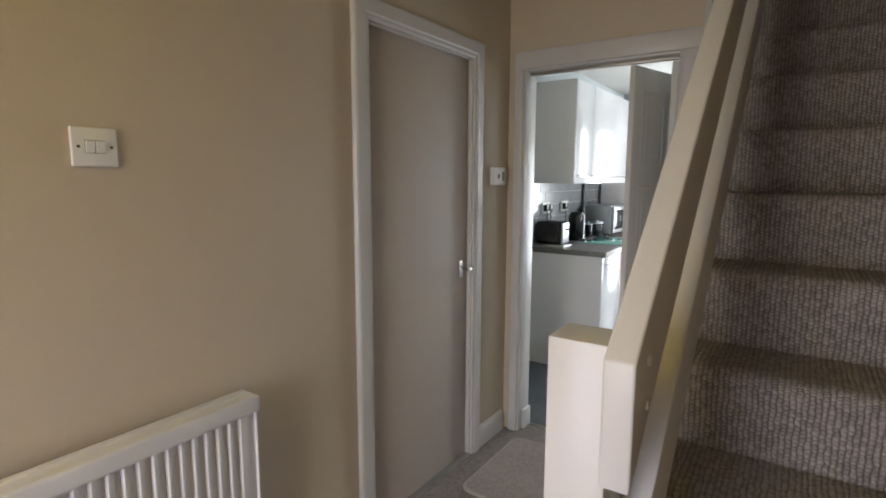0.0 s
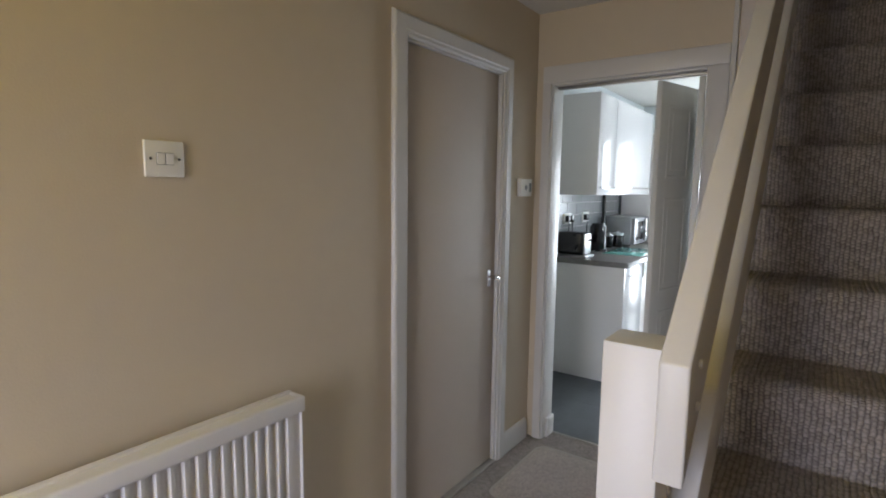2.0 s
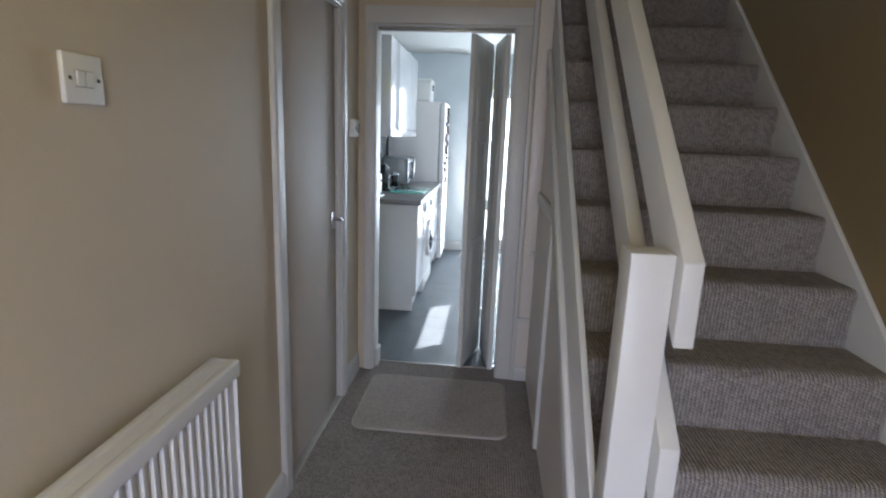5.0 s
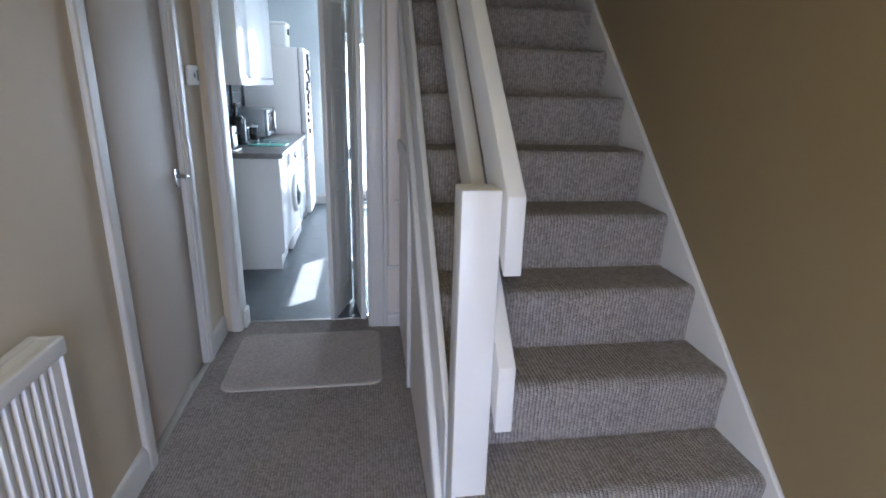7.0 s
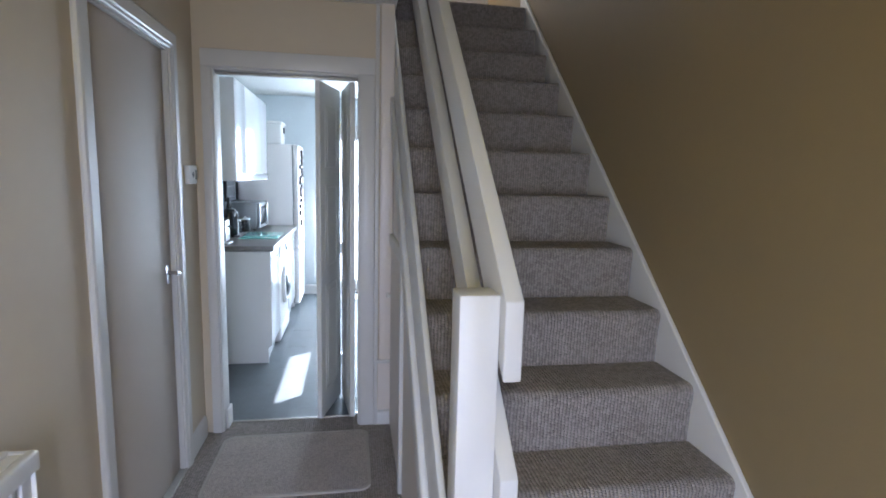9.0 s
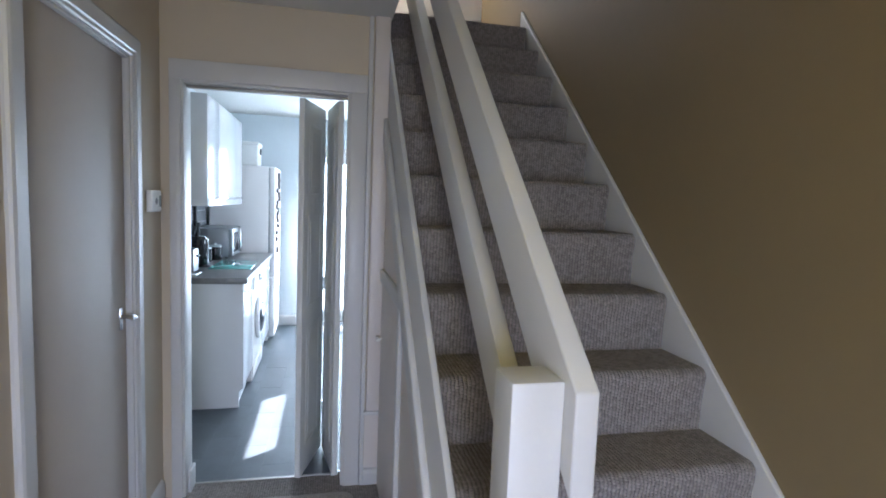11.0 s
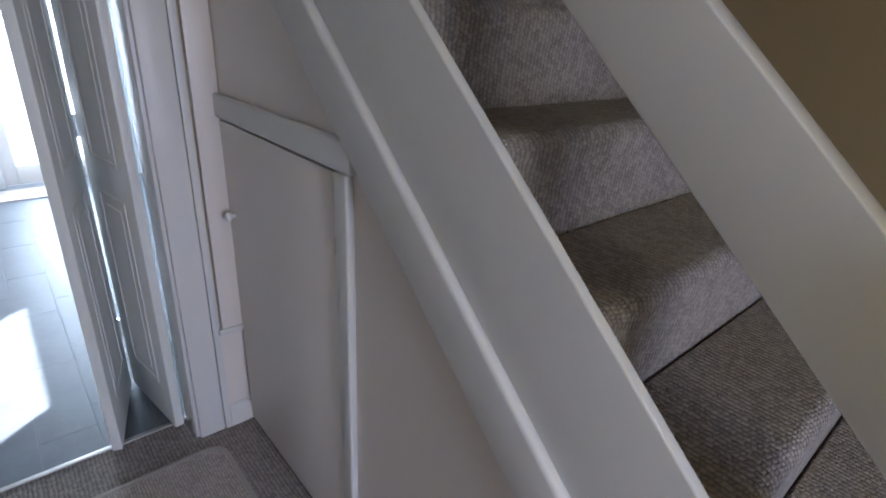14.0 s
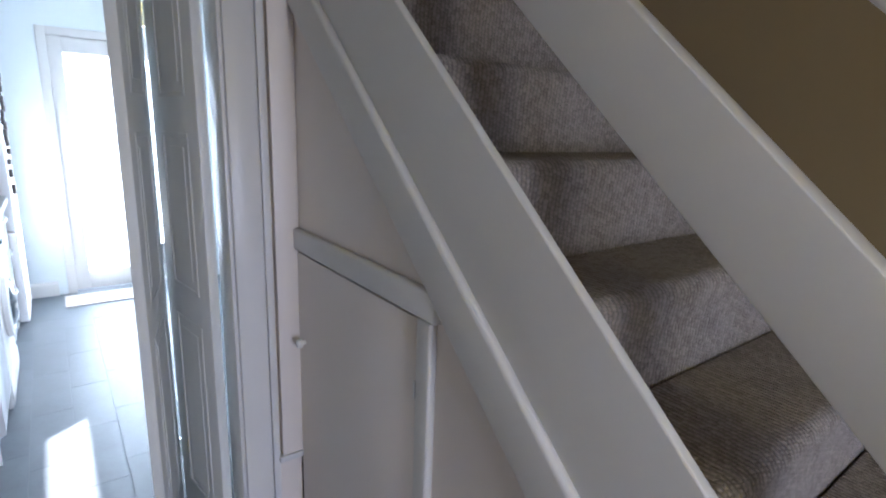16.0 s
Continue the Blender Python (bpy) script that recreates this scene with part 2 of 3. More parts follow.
def cyl(c, r, h, axis="z", seg=24, r2=None, bev=0.0, bm=None):
    out = bm or bmesh.new()
    rot = {"z": pose(0, 0, 0), "x": pose(0, 0, 0, 0, 90, 0), "y": pose(0, 0, 0, -90, 0, 0)}[axis]
    res = bmesh.ops.create_cone(out, cap_ends=True, segments=seg, radius1=r, radius2=r if r2 is None else r2, depth=h, matrix=Matrix.Translation(c) @ rot)
    if bev:
        fs = {f for v in res["verts"] for f in v.link_faces if len(f.verts) > 4}
        bmesh.ops.bevel(out, geom=list({e for f in fs for e in f.edges}), offset=bev, segments=2, affect="EDGES")
    return out


def lathe(profile, c, axis="z", seg=24):
    """A turned body from (radius, height) pairs."""
    bm = bmesh.new()
    rings = []
    for r, h in profile:
        ring = []
        for i in range(seg):
            a = 2 * math.pi * i / seg
            p = (r * math.cos(a), r * math.sin(a), h)
            p = {"z": p, "x": (p[2], p[0], p[1]), "y": (p[0], p[2], p[1])}[axis]
            ring.append(bm.verts.new(Vector(c) + Vector(p)))
        rings.append(ring)
    for a, b in zip(rings, rings[1:]):
        for i in range(seg):
            bm.faces.new((a[i], a[(i + 1) % seg], b[(i + 1) % seg], b[i]))
    bm.faces.new(rings[0])
    bm.faces.new(rings[-1][::-1])
    return bm


def struct(name, bm, mat, label, category="wall", smooth=35):
    return tagged(part(name, bm, mat, None, "", smooth), label, category, "", "structure")


# ---- plan: left wall at x 0, kitchen wall's hall face at y 0, stairs rise towards y+ ----
CEIL_Z = 2.335
RISE, GOING, STEP1 = 0.1962, 0.2180, -2.099
SLOPE = RISE / GOING
STAIR_R, STAIR_L = 1.923, 1.042
KX0, KX1, KY1 = -0.39, 1.90, 3.50
LD0, LD1, LDT = -1.102, -0.374, 1.968
KD0, KD1, KDT = 0.086, 0.842, 1.972


def on_slope(y, at_minus_one):
    return at_minus_one + SLOPE * (y + 1)


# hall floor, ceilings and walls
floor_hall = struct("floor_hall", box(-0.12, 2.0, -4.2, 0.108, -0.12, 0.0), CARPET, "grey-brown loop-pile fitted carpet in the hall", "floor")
bm = box(-0.12, 1.03, -4.2, 0.12, CEIL_Z, CEIL_Z + 0.22)
box(1.03, 2.0, -4.2, -1.95, CEIL_Z, CEIL_Z + 0.22, bm=bm)
struct("ceiling_hall", bm, CEIL, "white painted hall ceiling beside the stairwell", "ceiling")
bm = box(-0.12, 0.0, -4.2, LD0, 0, CEIL_Z)
box(-0.12, 0.0, LD1, 0.0, 0, CEIL_Z, bm=bm)
box(-0.12, 0.0, LD0, LD1, LDT, CEIL_Z, bm=bm)
wall_left = struct("wall_west", bm, WALL, "beige painted hall wall with a door and a radiator")
bm = box(KX0 - 0.1, KD0, 0.0, 0.12, 0, CEIL_Z)
box(KD1, 1.021, 0.0, 0.12, 0, CEIL_Z, bm=bm)
box(KD0, KD1, 0.0, 0.12, KDT, CEIL_Z, bm=bm)
struct("wall_north", bm, WALL, "beige painted wall round the kitchen doorway")
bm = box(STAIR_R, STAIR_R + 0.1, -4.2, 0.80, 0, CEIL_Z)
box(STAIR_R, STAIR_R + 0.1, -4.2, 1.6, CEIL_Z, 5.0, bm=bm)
struct("wall_east", bm, STAIRWALL, "olive-brown stairwell wall rising to the landing")
bm = box(0.0, 0.20, -4.2, -4.1, 0, CEIL_Z)
box(1.26, STAIR_R, -4.2, -4.1, 0, CEIL_Z, bm=bm)
box(0.20, 1.26, -4.2, -4.1, 2.05, CEIL_Z, bm=bm)
struct("wall_south", bm, WALL, "beige painted wall round the front door")
# upper walls of the stairwell and the landing
bm = box(0.93, 1.03, -1.95, 1.6, CEIL_Z + 0.22, 5.0)
box(0.93, 1.021, 0.12, 1.6, CEIL_Z + 0.06, CEIL_Z + 0.22, bm=bm)
struct("wall_stairwell_west", bm, WALL, "beige painted upper wall of the stairwell")
struct("wall_stairwell_south", box(1.03, STAIR_R, -2.05, -1.95, CEIL_Z + 0.22, 5.0), WALL, "beige painted upper wall above the stair foot")
bm = box(0.93, STAIR_R, 1.6, 1.7, 2.5, 3.2)
box(0.93, 1.03, 1.6, 1.7, 3.2, 5.0, bm=bm)
box(1.78, STAIR_R, 1.6, 1.7, 3.2, 5.0, bm=bm)
box(1.03, 1.78, 1.6, 1.7, 4.2, 5.0, bm=bm)
struct("wall_landing", bm, GLOSS, "white painted wall at the head of the stairs")
struct("ceiling_landing", box(0.93, 2.0, -2.05, 1.7, 4.9, 5.0), CEIL, "white painted ceiling over the stairwell", "ceiling")
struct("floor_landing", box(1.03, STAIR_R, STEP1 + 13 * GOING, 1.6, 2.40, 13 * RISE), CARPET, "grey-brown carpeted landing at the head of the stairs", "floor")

# front door with its tall glass, behind the viewer
fd = thing("door_front", "white front door with one tall glass pane", "door", kind="structure")
bm = box(0.20, 0.32, -4.17, -4.11, 0, 2.05, 0.004)
box(1.14, 1.26, -4.17, -4.11, 0, 2.05, 0.004, bm=bm)
box(0.32, 1.14, -4.17, -4.11, 1.93, 2.05, 0.004, bm=bm)
box(0.32, 1.14, -4.17, -4.11, 0, 0.18, 0.004, bm=bm)
part("door_frame", bm, GLOSS, fd)
pane = part("pane", box(0.32, 1.14, -4.145, -4.139, 0.18, 1.93), GLASS, fd)
pane.visible_shadow = False


def skirting(name, x0, y0, x1, y1, nx, ny, h=0.115, t=0.016):
    """A board along a wall from one floor point to another; (nx, ny) is the way into the room."""
    prof = [(0, 0), (t, 0), (t, h - 0.03), (t * 0.75, h - 0.012), (t * 0.35, h - 0.003), (0, h)]
    bm = bmesh.new()
    ends = [[bm.verts.new((x + nx * p[0], y + ny * p[0], p[1])) for p in prof] for x, y in ((x0, y0), (x1, y1))]
    bm.faces.new(ends[0])
    bm.faces.new(ends[1][::-1])
    for i in range(len(prof)):
        j = (i + 1) % len(prof)
        bm.faces.new((ends[0][i], ends[1][i], ends[1][j], ends[0][j]))
    return struct(name, bm, GLOSS, "white gloss skirting board along the wall foot", "skirting")


skirting("baseboard", 0, -4.1, 0, LD0 - 0.080, 1, 0)
skirting("baseboard", 0, LD1 + 0.080, 0, -0.03, 1, 0)
skirting("baseboard", 0.944, 0, 1.02, 0, 0, -1, 0.085, 0.02)
skirting("baseboard", STAIR_R, -4.1, STAIR_R, -2.15, -1, 0)


def architrave(name, parent, axis, at, out, a0, a1, top, w=0.080, t=0.020):
    """Moulded casing round an opening: two legs and a head. axis: the way the wall runs; out: +1 or -1 along its normal."""
    prof = [(0, 0), (0, t * 0.55), (0.006, t * 0.75), (0.016, t * 0.75), (0.022, t), (w - 0.012, t), (w - 0.004, t * 0.8), (w, t * 0.4), (w, 0)]

    def put(u, z, d):
        return (at + out * d, u, z) if axis == "y" else (u, at + out * d, z)
    bm = bmesh.new()
    rings = []
    for u, z, du, dz in ((a0, 0, -1, 0), (a0, top, -1, 1), (a1, top, 1, 1), (a1, 0, 1, 0)):
        rings.append([bm.verts.new(put(u + du * p, z + dz * p, d)) for p, d in prof])
    for a, b in zip(rings, rings[1:]):
        for i in range(len(prof) - 1):
            bm.faces.new((a[i], b[i], b[i + 1], a[i + 1]))
        bm.faces.new((a[-1], b[-1], b[0], a[0]))
    bm.faces.new(rings[0])
    bm.faces.new(rings[-1][::-1])
    return part(name, bm, GLOSS, parent, smooth=25)


def lever_handle(parent, x, y, z):
    """A chrome lever on a square plate, on a door in the x-facing wall, with a turn below the lever."""
    plate = part("handle_plate", box(x, x + 0.007, y - 0.015, y + 0.015, z - 0.040, z + 0.044, 0.003), CHROME, parent, "chrome backplate")
    part("spindle", cyl((x + 0.025, y, z + 0.01), 0.009, 0.045, "x", 16, bev=0.002), CHROME, plate)
    bm = bmesh.new()
    n = 8
    rings = []
    for i in range(n + 1):
        k = i / n
        c = Vector((x + 0.046 + 0.004 * math.sin(k * math.pi), y - 0.020 + 0.054 * k, z + 0.010 - 0.010 * k * k))
        ra, rb = 0.007, 0.010 - 0.002 * k
        rings.append([bm.verts.new(c + Vector((ra * math.cos(a), 0, rb * math.sin(a)))) for a in [2 * math.pi * j / 10 for j in range(10)]])
    for a, b in zip(rings, rings[1:]):
        for j in range(10):
            bm.faces.new((a[j], a[(j + 1) % 10], b[(j + 1) % 10], b[j]))
    bm.faces.new(rings[0])
    bm.faces.new(rings[-1][::-1])
    part("lever", bm, CHROME, plate)
    return plate


# closed flush door in the left wall
d1 = thing("door_1", "closed flush greige door with white moulded casing and a chrome lever", "door", kind="structure")
part("leaf", box(-0.062, -0.022, LD0 + 0.004, LD1 - 0.004, 0.008, LDT - 0.004, 0.002), LEAF, d1, "flush greige painted leaf")
bm = box(-0.12, -0.02, LD0 - 0.012, LD0 + 0.002, 0, LDT + 0.012)
box(-0.12, -0.02, LD1 - 0.002, LD1 + 0.012, 0, LDT + 0.012, bm=bm)
part("door_lining", bm, GLOSS, d1)
bm = box(-0.020, 0.003, LD0 - 0.008, LD0 + 0.008, 0, LDT, 0.003)
box(-0.020, 0.003, LD1 - 0.008, LD1 + 0.008, 0, LDT, 0.003, bm=bm)
box(-0.020, 0.0015, LD0 + 0.008, LD1 - 0.008, LDT - 0.008, LDT + 0.006, 0.003, bm=bm)
part("door_stop", bm, GLOSS, d1)
architrave("architrave", d1, "y", 0.0, 1, LD0 - 0.002, LD1 + 0.002, LDT + 0.002)
lever_handle(d1, -0.022, LD1 - 0.062, 0.975)
part("threshold", box(-0.05, 0.012, LD0, LD1, 0.0, 0.009, 0.003), BRASS, d1, "worn brass threshold strip")

# kitchen doorway lining and casing
d2 = thing("door_2", "white gloss kitchen door casing with a folded bifold door", "door", kind="structure")
bm = box(KD0 - 0.004, KD0 + 0.012, -0.004, 0.124, 0, KDT, 0.002)
box(KD1 - 0.012, KD1 + 0.004, -0.004, 0.124, 0, KDT, 0.002, bm=bm)
box(KD0 + 0.012, KD1 - 0.012, -0.002, 0.122, KDT - 0.012, KDT + 0.004, 0.002, bm=bm)
part("door_lining", bm, GLOSS, d2)
bm = bmesh.new()
for x0, x1 in ((0.040, KD0 + 0.002), (KD1 - 0.002, KD1 + 0.079)):
    box(x0, x1, -0.018, 0.0, 0, KDT, 0.005, bm=bm)
box(0.040, KD1 + 0.079, -0.019, 0.0, KDT - 0.001, KDT + 0.086, 0.005, bm=bm)
part("architrave", bm, GLOSS, d2)
part("plinth_block", box(KD0 + 0.012, KD0 + 0.030, 0.03, 0.122, 0, 0.115, 0.008, 3), GLOSS, d2)
part("track", box(KD0 + 0.012, KD1 - 0.012, 0.045, 0.075, KDT - 0.026, KDT - 0.012, 0.002), BRASS, d2, "aluminium head track")
part("threshold", box(KD0, KD1, 0.105, 0.123, 0.0, 0.006, 0.003), BRASS, d2, "metal carpet threshold strip")


def bifold_leaf(ax, ay, bx, by, name="leaf"):
    """One tall panelled leaf between two plan points."""
    ln = math.hypot(bx - ax, by - ay)
    bm = box(0, ln, -0.014, 0.014, 0.012, 1.945, 0.002)
    for s in (-1, 1):
        for z0, z1 in ((0.16, 0.80), (0.90, 1.38), (1.48, 1.84)):
            for e in ((0.075, ln - 0.075, z0, z0 + 0.014), (0.075, ln - 0.075, z1 - 0.014, z1), (0.075, 0.089, z0, z1), (ln - 0.089, ln - 0.075, z0, z1)):
                box(e[0], e[1], s * 0.0135 if s > 0 else -0.0168, 0.0168 if s > 0 else -0.0135, e[2], e[3], 0.0015, 1, bm=bm)
            box(0.115, ln - 0.115, 0.0135 if s > 0 else -0.0158, 0.0158 if s > 0 else -0.0135, z0 + 0.04, z1 - 0.04, 0.001, 1, bm=bm)
    leaf = part(name, bm, BIFOLD, d2, "grey-white panelled bifold leaf")
    leaf.matrix_world = pose(ax, ay, 0, 0, 0, math.degrees(math.atan2(by - ay, bx - ax)))
    return leaf


bifold_leaf(0.612, 0.075, 0.712, 0.425)
bifold_leaf(0.800, 0.075, 0.746, 0.425)
for z in (0.25, 0.98, 1.72):
    part("hinge", cyl((0.729, 0.434, z), 0.006, 0.07, "z", 12), CHROME, d2, "steel butt hinge")
part("bolt", cyl((0.826, 0.030, 0.035), 0.008, 0.05, "z", 12, bev=0.002), CHROME, d2, "small chrome floor bolt")

# boxed pipe casing beside the doorway
bx = thing("pipe_boxing", "cream painted boxed pipe casing with a sawn lower lip", "boxing", kind="structure")
part("casing_board", box(0.9505, 1.021, -0.026, 0.0, 0.395, CEIL_Z, 0.002), PANEL, bx)
part("lower_board", box(0.946, 1.0205, -0.004, 0.0, 0.084, 0.376), PANEL, bx)
part("lower_lip", box(0.938, 1.024, -0.034, -0.002, 0.375, 0.395, 0.004), GLOSS, bx)
part("filler_strip", box(KD1 + 0.080, 0.943, -0.021, 0.0, 0.0, CEIL_Z, 0.002), GLOSS, bx, "white painted filler strip")

# ---- staircase ----
st = thing("staircase", "carpeted staircase with white painted strings, rails and newel post", "staircase")


def step_bm(n):
    """Carpeted riser and tread with a rounded nose."""
    y0, z0, z1 = STEP1 + (n - 1) * GOING, (n - 1) * RISE, n * RISE
    nose, r = 0.012, 0.027
    pts = [(y0 + 0.002, z0 - 0.010), (y0 - nose * 0.35, z1 - 3.2 * r), (y0 - nose * 0.8, z1 - 1.9 * r)]
    for i in range(9):
        a = radians(-12 + 102 * i / 8)
        pts.append((y0 - nose + r - r * math.cos(a), z1 - r + r * math.sin(a)))
    pts += [(y0 + GOING - 0.006, z1 + 0.001), (y0 + GOING - 0.004, z1 - 0.010), (y0 + GOING, z1 - 0.010), (y0 + GOING, z0 - 0.02), (y0 + 0.03, z0 - 0.02)]
    return prism(pts, "x", STAIR_L - 0.004, STAIR_R - 0.016)


for n in range(1, 14):
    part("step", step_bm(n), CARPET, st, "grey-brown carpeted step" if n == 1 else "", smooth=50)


def sloping(name, x0, x1, y0, y1, low, high, mat, label="", bev=0.005):
    """A board along the stair's slope between two plan lines, its ends cut plumb. low, high: its edges' heights at y -1."""
    pts = [(y0, on_slope(y0, low)), (y1, on_slope(y1, low)), (y1, on_slope(y1, high)), (y0, on_slope(y0, high))]
    return part(name, prism(pts, "x", x0, x1, bev, 3), mat, st, label)


sloping("outer_string", 1.022, STAIR_L, -1.772, 0.52, 0.90, 1.246, GLOSS, "white painted closed string board", 0.004)
sloping("wall_string", STAIR_R - 0.02, STAIR_R - 0.001, -2.22, 0.62, 0.96, 1.220, GLOSS, "white painted wall string")
sloping("string_moulding", 1.000, 1.0245, -1.7715, -0.012, 0.852, 0.986, GLOSS, "white rounded cover moulding", 0.009)
sloping("middle_rail", 1.119, 1.161, -1.905, 0.52, 1.428, 1.600, GLOSS, "white painted flat middle rail", 0.003)
sloping("handrail", 1.119, 1.161, -1.893, 0.52, 1.808, 1.986, GLOSS, "white painted flat handrail", 0.004)
part("newel_post", box(1.028, 1.1185, -1.858, -1.772, 0, 1.190, 0.004), GLOSS, st, "square white painted newel post")
for z in (1.172, 1.108):
    part("bolt_cap", cyl((1.163, -1.83 - (0.0 if z > 1.1 else 0.005), z), 0.008, 0.006, "x", 14, bev=0.0015), BOLT, st, "pale round bolt cap")
# panelled side below the string
pts = [(-1.772, 0.0), (-0.70, 0.0), (-0.70, on_slope(-0.70, 0.90)), (-1.772, on_slope(-1.772, 0.90))]
part("side_panel", prism(pts, "x", 1.0225, 1.040), PANEL, st, "cream painted triangular side panel")
pts = [(-0.755, 1.10), (-0.0, 1.10), (-0.0, on_slope(0.0, 0.93)), (-0.755, on_slope(-0.755, 0.93))]
part("side_panel", prism(pts, "x", 1.0225, 1.040), PANEL, st, "cream painted panel above the cupboard door")
part("top_rail", box(1.003, 1.0245, -0.732, -0.012, 1.060, 1.124, 0.008, 3), GLOSS, st, "white painted rail over the cupboard door")
part("door_post", box(1.004, 1.0245, -0.717, -0.669, 0.0, 1.0595, 0.006, 3), GLOSS, st, "white painted post beside the cupboard door")
cup = tagged(part("cupboard_void", box(1.05, STAIR_R - 0.01, -1.2, 0.10, 0.0, 0.01), BARE), "bare board floor of the dark stair cupboard", "floor", "", "structure")
cd = thing("cupboard_door", "closed cream painted stair cupboard door with a small white knob", "door")
part("leaf", box(1.014, 1.038, -0.662, -0.024, 0.012, 1.051, 0.002), PANEL, cd)
part("knob", lathe([(0.006, 0.0), (0.006, 0.010), (0.013, 0.016), (0.015, 0.022), (0.012, 0.028), (0.004, 0.031)], (1.016, -0.072, 0.783), "x", 18), PLASTIC, cd, "small round white knob").matrix_world = Matrix.Translation((2.032, 0, 0)) @ Matrix.Diagonal((-1, 1, 1, 1))
for z in (0.12, 0.90):
    part("hinge", box(1.004, 1.016, -0.668, -0.662, z - 0.02, z + 0.02, 0.001), GLOSS, cd)

# ---- hall things ----
cl = thing("ceiling_light", "round white flush ceiling light glowing warm", "ceiling light")
part("base", cyl((0.75, -3.25, CEIL_Z - 0.012), 0.15, 0.024, "z", 40, bev=0.004), PLASTIC, cl)
part("bulb_holder", cyl((0.75, -3.25, CEIL_Z - 0.045), 0.022, 0.05, "z", 20, bev=0.003), PLASTIC, cl)
part("bulb", lathe([(0.012, 0.0), (0.014, -0.015), (0.028, -0.04), (0.030, -0.055), (0.020, -0.075), (0.001, -0.082)], (0.75, -3.25, CEIL_Z - 0.068), "z", 20), BULB, cl, "warm glowing bulb").visible_shadow = False

rad = thing("radiator", "white fluted panel radiator hung on the beige wall", "radiator")
RY0, RY1, RZ0, RZ1 = -2.90, -1.688, 0.20, 0.809
yy = RY0 + 0.01
pitch = 0.0333
outline = []
while yy + pitch < RY1 - 0.004:
    outline += [(0.090, yy), (0.090, yy + 0.011), (0.099, yy + 0.016), (0.099, yy + 0.028)]
    yy += pitch
front = outline + [(0.090, RY1 - 0.005), (0.080, RY1 - 0.005), (0.080, RY0 + 0.01)]
part("front_panel", prism(front, "z", RZ0 + 0.015, RZ1 - 0.035), RADWHITE, rad, smooth=60)
part("back_panel", box(0.036, 0.046, RY0 + 0.01, RY1 - 0.005, RZ0 + 0.015, RZ1 - 0.03, 0.003), RADWHITE, rad)
bm = bmesh.new()
for i in range(52):
    y = RY0 + 0.03 + i * 0.0222
    if y < RY1 - 0.02:
        box(0.046, 0.080, y, y + 0.002, RZ0 + 0.03, RZ1 - 0.04, bm=bm)
tagged(part("convector_fins", bm, RADWHITE, rad), kind="stuff")
for y in (RY0, RY1 - 0.006):
    part("side_cover", box(0.034, 0.100, y, y + 0.006, RZ0 + 0.02, RZ1 - 0.012, 0.003), RADWHITE, rad)
bm = box(0.083, 0.108, RY0 - 0.004, RY1 + 0.004, RZ1 - 0.045, RZ1 + 0.004, 0.008, 3)
box(0.030, 0.052, RY0 - 0.004, RY1 + 0.004, RZ1 - 0.035, RZ1 + 0.004, 0.006, 2, bm=bm)
box(0.030, 0.108, RY1 - 0.012, RY1 + 0.005, RZ1 - 0.045, RZ1 + 0.002, 0.006, 2, bm=bm)
box(0.030, 0.108, RY0 - 0.005, RY0 + 0.012, RZ1 - 0.045, RZ1 + 0.002, 0.006, 2, bm=bm)
part("top_rim", bm, RADWHITE, rad)
bm = box(0.0525, 0.0805, RY0 + 0.012, RY1 - 0.012, RZ1 - 0.006, RZ1 - 0.001, 0.001, 1)
for i in range(4):
    y = RY0 + 0.16 + i * 0.27
    box(0.060, 0.074, y, y + 0.012, RZ1 - 0.003, RZ1, 0.002, 1, bm=bm)
part("top_grille", bm, RADWHITE, rad, "plain white top plate with small pressed lugs")
for y in (RY0 + 0.2, RY1 - 0.2):
    part("bracket", box(0.0, 0.037, y - 0.02, y + 0.02, RZ0 + 0.1, RZ1 - 0.1, 0.002), RADWHITE, rad)
part("valve_pipe", cyl((0.06, RY1 + 0.03, 0.12), 0.0075, 0.24, "z", 12), CHROME, rad, "chrome pipe tail to the floor")
part("valve", lathe([(0.014, 0), (0.016, 0.01), (0.016, 0.05), (0.012, 0.06)], (0.06, RY1 + 0.03, 0.205), "z", 16), PLASTIC, rad, "white valve cap")

sw = thing("light_switch", "white double light switch plate on the beige wall", "light switch")
SY, SZ = -2.007, 1.480
part("plate", box(0.0, 0.010, SY - 0.0465, SY + 0.0465, SZ - 0.043, SZ + 0.043, 0.003, 3), PLASTIC, sw)
for i in (-1, 1):
    part("rocker", prism([(0.010, SZ - 0.013), (0.0125, SZ - 0.013), (0.0155, SZ + 0.013), (0.010, SZ + 0.013)], "y", SY + i * 0.0105 - 0.009, SY + i * 0.0105 + 0.009, 0.0007, 1), PLASTIC, sw, "white rocker")
    # Thin dark plate, its colour standing in for shade round the rocker.
    part("rocker_shadow_gap", box(0.0098, 0.0104, SY + i * 0.0105 - 0.0102, SY + i * 0.0105 + 0.0102, SZ - 0.0145, SZ + 0.0145), RUBBER, sw)
    part("screw", cyl((0.0103, SY + i * 0.0335, SZ), 0.0034, 0.002, "x", 12), DARKPL, sw, "dark recessed screw")

th = thing("thermostat", "white wall thermostat with a small grey display and diamond button", "thermostat")
TY, TZ = -0.141, 1.424
part("body", box(0.0, 0.026, TY - 0.063, TY + 0.063, TZ - 0.046, TZ + 0.046, 0.006, 3), PLASTIC, th)
